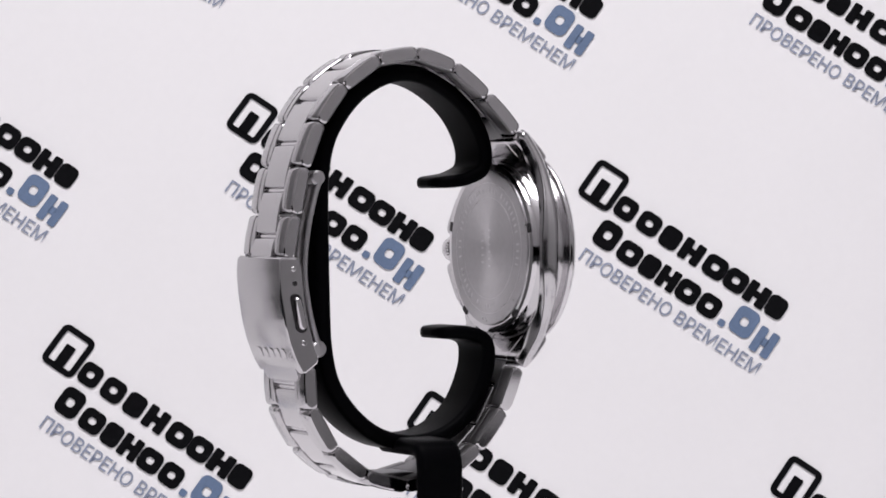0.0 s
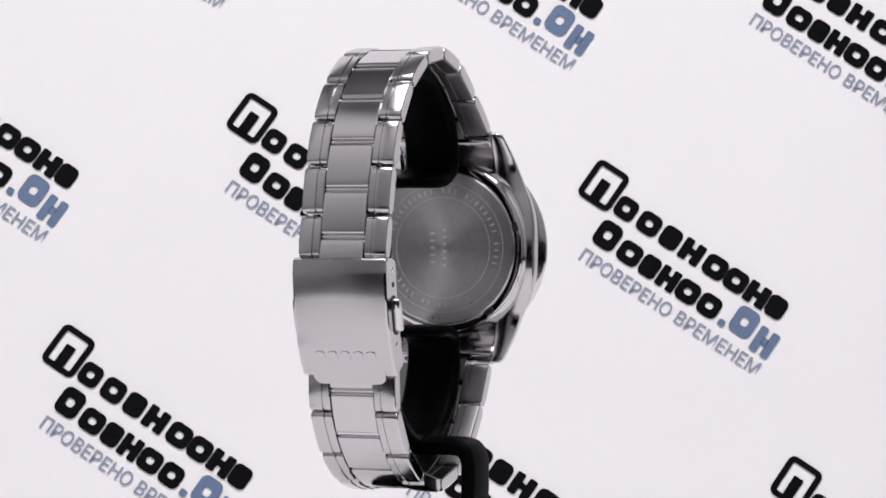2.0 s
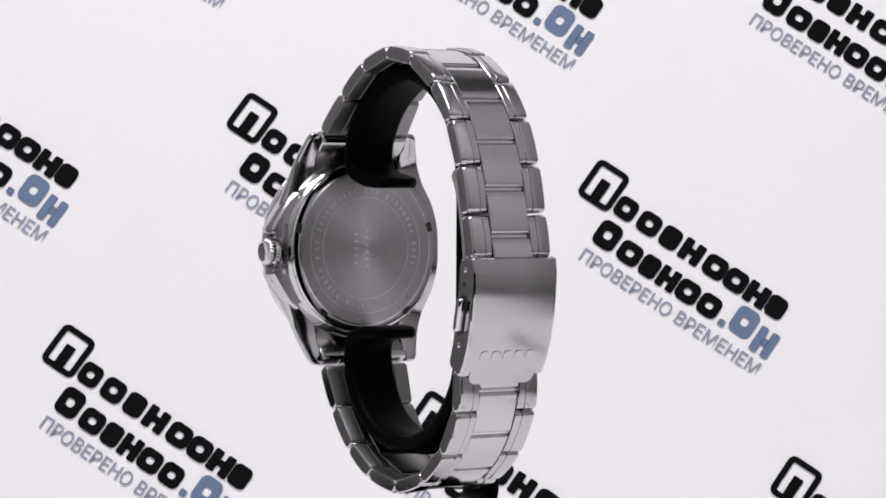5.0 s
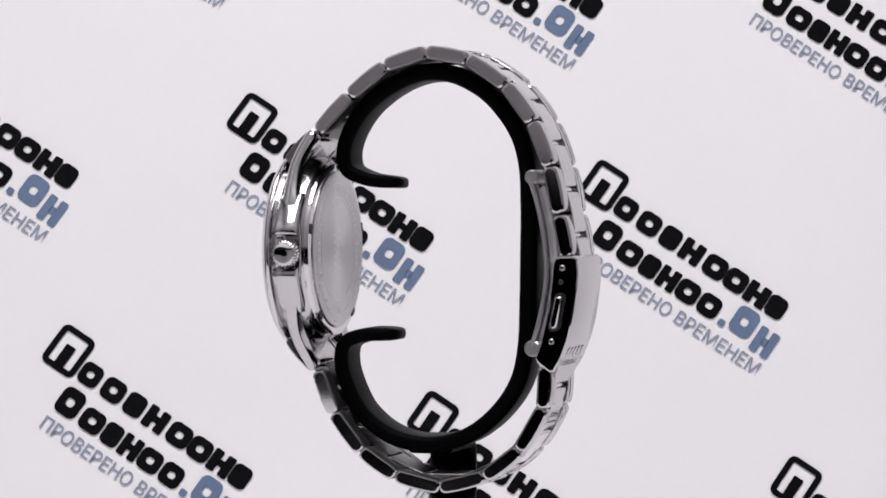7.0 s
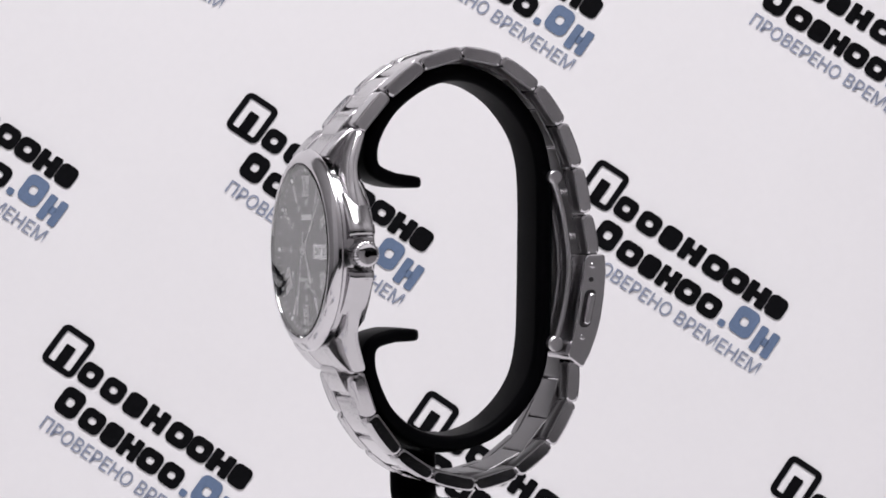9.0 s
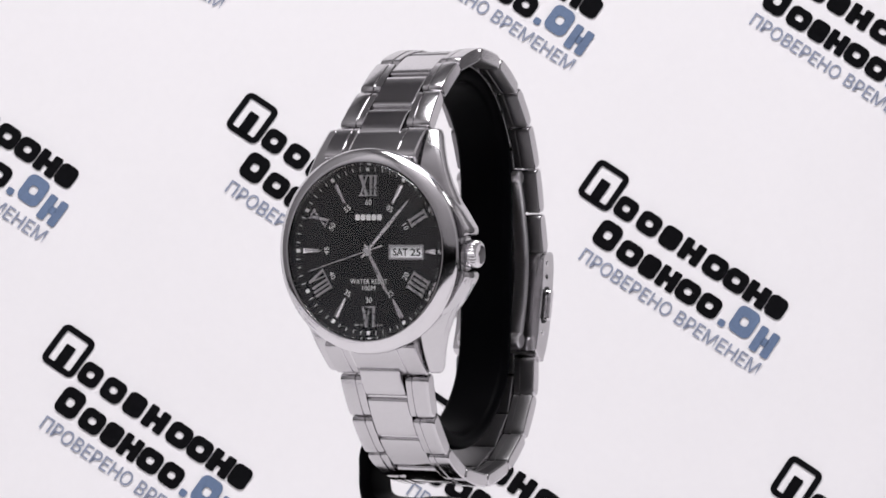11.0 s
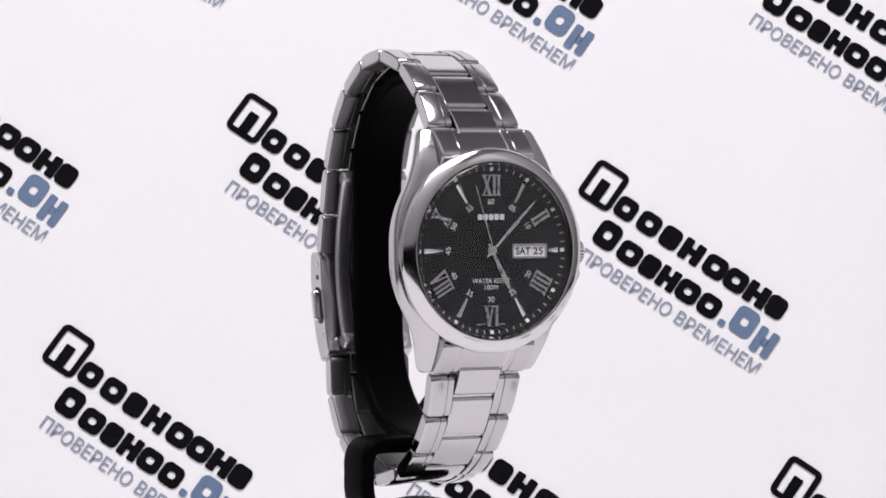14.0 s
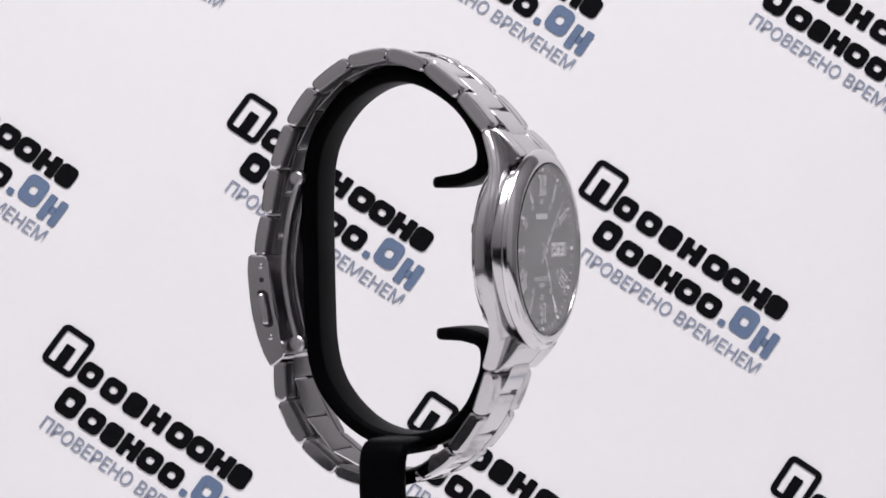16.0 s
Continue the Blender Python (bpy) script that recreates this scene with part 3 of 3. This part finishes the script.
    for x, r, f in ((19.3, 1.6, 0), (19.9, 1.6, 0), (20.0, 2.5, 0), (20.3, 2.75, 1), (22.4, 2.75, 1), (22.75, 2.5, 0.6), (22.95, 2.0, 0), (22.85, 1.7, 0), (22.8, 0.6, 0)):
        ring = []
        for k in range(n * 4):
            t = 2 * math.pi * k / (n * 4)
            rr = r - f * 0.28 * (0.5 - 0.5 * math.cos(n * t)) ** 2
            ring.append((x, -21.2 + rr * math.cos(t), -0.5 + rr * math.sin(t)))
        rings.append(ring)
    stack(bm, rings)
    part("crown", bm, POLISHED, root, "fluted polished crown").location.x = WX * MM


DIAL_Y = -25.0


def numeral(bm, text, angle, flip):
    """An applied roman numeral of bars, 4.2 mm high, standing on the dial at the given clock angle."""
    widths = {"I": 1.0, "V": 2.3, "X": 2.3}
    total = sum(widths[c] for c in text)
    k = min(1.0, 4.6 / total)
    x = -total * k / 2
    h = 2.05
    bars = []
    for c in text:
        w = widths[c] * k
        m = x + w / 2
        if c == "I":
            bars.append((m, -h, m, h, 0.5 * k))
        elif c == "V":
            bars += [(m - 0.75 * k, h, m, -h, 0.55 * k), (m + 0.75 * k, h, m, -h, 0.28 * k)]
        else:
            bars += [(m - 0.75 * k, h, m + 0.75 * k, -h, 0.55 * k), (m + 0.75 * k, h, m - 0.75 * k, -h, 0.28 * k)]
        x += w
    bars += [(-total * k / 2 + 0.05, h - 0.1, total * k / 2 - 0.05, h - 0.1, 0.22)]
    if text[0] in "XI":
        bars += [(-total * k / 2 + 0.05, -h + 0.1, total * k / 2 - 0.05, -h + 0.1, 0.22)]
    ca, sa = math.cos(radians(angle)), math.sin(radians(angle))
    s = -1 if flip else 1

    def put(px, pz):
        px, pz = s * px, s * pz + 13.05
        return (px * ca + pz * sa, -px * sa + pz * ca)
    for x0, z0, x1, z1, t in bars:
        d = math.hypot(x1 - x0, z1 - z0)
        nx, nz = -(z1 - z0) / d * t / 2, (x1 - x0) / d * t / 2
        o = [put(x0 + nx, z0 + nz), put(x0 - nx, z0 - nz), put(x1 - nx, z1 - nz), put(x1 + nx, z1 + nz)]
        stack(bm, [[(px, y, pz) for px, pz in o] for y in (DIAL_Y + 0.05, DIAL_Y - 0.28)])


def watch_dial(root):
    bm = bmesh.new()
    lathe(bm, [(0.05, DIAL_Y), (15.7, DIAL_Y), (15.75, DIAL_Y - 0.02), (17.5, DIAL_Y - 0.75)], 128, cap1=False)
    dial = part("dial", bm, DIAL_BLACK, root, "black lacquered dial with applied numerals")
    dial.location.x = WX * MM
    for text, ang, flip in (("XII", 0, 0), ("II", 60, 0), ("IIII", 120, 1), ("VI", 180, 1), ("VIII", 240, 1), ("X", 300, 0)):
        bm = bmesh.new()
        numeral(bm, text, ang, flip)
        part("numeral", bm, NUMERAL, dial, "applied polished roman numeral", False)
    for ang, r0, r1 in ((30, 10.9, 15.2), (90, 12.95, 15.3), (150, 10.9, 15.2), (210, 10.9, 15.2), (270, 10.9, 15.2), (330, 10.9, 15.2)):
        bm = bmesh.new()
        ca, sa = math.cos(radians(ang)), math.sin(radians(ang))
        # a tapered baton with a ridge
        lo, hi = 0.26, 0.55
        base = [(-lo, r0), (lo, r0), (hi, r1), (-hi, r1)]
        top = [(-0.03, r0 + 0.15), (0.03, r0 + 0.15), (0.05, r1 - 0.15), (-0.05, r1 - 0.15)]
        stack(bm, [[(x * ca + z * sa, y, -x * sa + z * ca) for x, z in o] for o, y in ((base, DIAL_Y + 0.05), (base, DIAL_Y - 0.18), (top, DIAL_Y - 0.4))])
        part("hour_baton", bm, POLISHED, dial, "", False)
    flange = lambda r: DIAL_Y - 0.05 - (r - 15.75) * 0.42
    for k in range(60):
        a = radians(6 * k)
        ca, sa = math.cos(a), math.sin(a)
        big = k % 5 == 0
        w, r0, r1 = (0.36, 15.9, 16.6) if big else (0.055, 16.0, 16.7)
        bm = bmesh.new()
        o = [(-w, r0), (w, r0), (w, r1), (-w, r1)]
        stack(bm, [[(x * ca + z * sa, flange(z) - d, -x * sa + z * ca) for x, z in o] for d in (-0.02, 0.05)])
        part("minute_mark", bm, DIAL_WHITE, dial, "", False)
    face = lambda x, y: (x, DIAL_Y - 0.04, y)
    for k, body in enumerate(("60", "05", "10", "", "20", "25", "30", "35", "40", "45", "50", "55")):
        if not body:
            continue
        a = 30 * k
        r = 9.75
        spin = -a if (a <= 75 or a >= 255) else 180 - a
        bm = bmesh.new()
        cx, cz = r * math.sin(radians(a)), r * math.cos(radians(a))
        letters(bm, body, 0, 1.12, lambda x, y: face(x + cx, y + cz), spin)
        part("minute_number", bm, DIAL_WHITE, dial, "", False)
    bm = bmesh.new()
    letters(bm, "WATER RESIST", 8.6, 0.95, lambda x, y: face(x, y - 6.05))
    letters(bm, "100M", 3.0, 0.95, lambda x, y: face(x, y - 7.35))
    part("dial_lettering", bm, DIAL_WHITE, dial, "white dial lettering", False)
    bm = bmesh.new()
    for k in range(5):
        stack(bm, [[(-2.5 + 1.25 * k + p, y, 6.7 + q) for p, q in rounded(1.02, 1.2, 0.3, 3)] for y in (DIAL_Y + 0.02, DIAL_Y - 0.1)])
    part("dial_mark", bm, DIAL_WHITE, dial, "plain white blocks in a row", False)
    bm = bmesh.new()
    letters(bm, "JAPAN", 1.9, 0.42, lambda x, y: face(x - 2.3, y - 14.75))
    letters(bm, "MOVT", 1.7, 0.42, lambda x, y: face(x + 2.3, y - 14.75))
    part("dial_foot_print", bm, ENGRAVED, dial, "small white lettering", False)
    # day and date window
    bm = bmesh.new()
    cx, cz = 8.7, -0.15
    rings = [[(cx + p, y, cz + q) for p, q in rounded(w, h, 0.12, 2)] for w, h, y in ((8.0, 2.95, DIAL_Y + 0.05), (8.0, 2.95, DIAL_Y - 0.3), (7.2, 2.15, DIAL_Y - 0.3), (7.1, 2.05, DIAL_Y - 0.06))]
    stack(bm, rings, caps=False)
    part("date_frame", bm, POLISHED, dial, "polished frame of the date window", False)
    bm = bmesh.new()
    plate(bm, [(cx + p, cz + q) for p, q in rounded(7.3, 2.25, 0.1, 1)], DIAL_Y - 0.07, DIAL_Y - 0.02)
    part("date_disc", bm, DATE_WHITE, dial, "white day and date discs", False)
    bm = bmesh.new()
    put = lambda x, y: (x, DIAL_Y - 0.1, y)
    letters(bm, "SAT", 3.4, 1.5, lambda x, y: put(x + cx - 1.4, y + cz), 0.0, 0.02)
    letters(bm, "25", 2.3, 1.5, lambda x, y: put(x + cx + 2.05, y + cz), 0.0, 0.02)
    part("date_lettering", bm, INK_BLACK, dial, "black day and date lettering", False)


def hand(name, root, y, outline, tail, mat, ridge=True):
    bm = bmesh.new()
    if ridge:
        mid = [(x * 0.08, z) for x, z in outline]
        stack(bm, [[(x, 0.0, z) for x, z in outline], [(x, -0.06, z) for x, z in outline], [(x, -0.13, z) for x, z in mid]])
    else:
        plate(bm, outline, -0.1, 0.0)
    lathe(bm, [(tail, 0.0), (tail, -0.16), (tail * 0.8, -0.22)], 24)
    ob = part(name, bm, mat, root, "", False)
    ob.location = (WX * MM, y * MM, 0)
    return ob


def wristwatch():
    root = tagged(new("wristwatch"), "men's stainless steel wristwatch with black dial on a black stand", "watch")
    watch_case(root)
    watch_dial(root)
    hour = hand("hour_hand", root, DIAL_Y - 0.42, [(-0.2, -1.5), (0.2, -1.5), (0.34, 1.5), (0.5, 5.5), (0.32, 8.2), (0.0, 9.7), (-0.32, 8.2), (-0.5, 5.5), (-0.34, 1.5)], 0.95, NUMERAL)
    minute = hand("minute_hand", root, DIAL_Y - 0.72, [(-0.2, -1.8), (0.2, -1.8), (0.26, 2), (0.36, 7), (0.24, 11), (0.05, 14.2), (-0.05, 14.2), (-0.24, 11), (-0.36, 7), (-0.26, 2)], 0.85, NUMERAL)
    second = hand("second_hand", root, DIAL_Y - 1.05, [(-0.16, -3.8), (0.16, -3.8), (0.10, 0), (0.07, 14.0), (-0.07, 14.0), (-0.10, 0)], 0.6, NUMERAL, False)
    bm = bmesh.new()
    lathe(bm, [(17.45, -26.4), (17.45, -27.35), (17.2, -27.6)], 128)
    glass = part("crystal", bm, CRYSTAL, root, "flat clear watch glass")
    glass.location.x = WX * MM
    glass.visible_shadow = False
    bracelet(root)
    clasp(root)
    return root, hour, minute, second


sheet = setting()
stand = display_stand()
watch, hour_hand, minute_hand, second_hand = wristwatch()
for a0, b0 in ((-157.3, -34.7), (-11.7, -83.7), (-60.0, -16.4), (-109.4, 49.3), (86.5, -64.8), (36.9, 3.2), (-11.0, 68.2), (86.8, 86.7), (-109.3, -102.0), (-206.0, 30.8)):
    printed_mark(a0, b0, sheet)
# the print goes on over the foot of the sheet
for i in range(-2, 5):
    for j in range(2, 6):
        a0, b0 = -60.2 + 97.6 * i - 48.9 * j, -16.4 + 18.8 * i + 66.0 * j
        # print is left out near the stand to keep smears from the steel's reflections
        foot = on_paper(a0 + 30, b0 + 12)
        if math.hypot(foot[0], foot[1]) > 130:
            printed_mark(a0, b0, sheet)


def motions():
    for thing in (stand, watch):
        walk(thing, [(t, pose(0, 0, 0, 0, 0, a)) for t, a in TURN])
    # the film runs five times faster than the watch
    steps = [0.5 * k for k in range(33)]
    at = lambda y, clock: pose(WX * MM, y * MM, 0, 0, clock, 0)
    walk(hour_hand, [(t, at(DIAL_Y - 0.42, 152 + 0.042 * (t - 12.5))) for t in (0, 4, 8, 12, 16)])
    walk(minute_hand, [(t, at(DIAL_Y - 0.72, 44 + 0.5 * (t - 12.5))) for t in (0, 4, 8, 12, 16)])
    walk(second_hand, [(t, at(DIAL_Y - 1.05, 30 * (t - 14.57))) for t in steps])


motions()
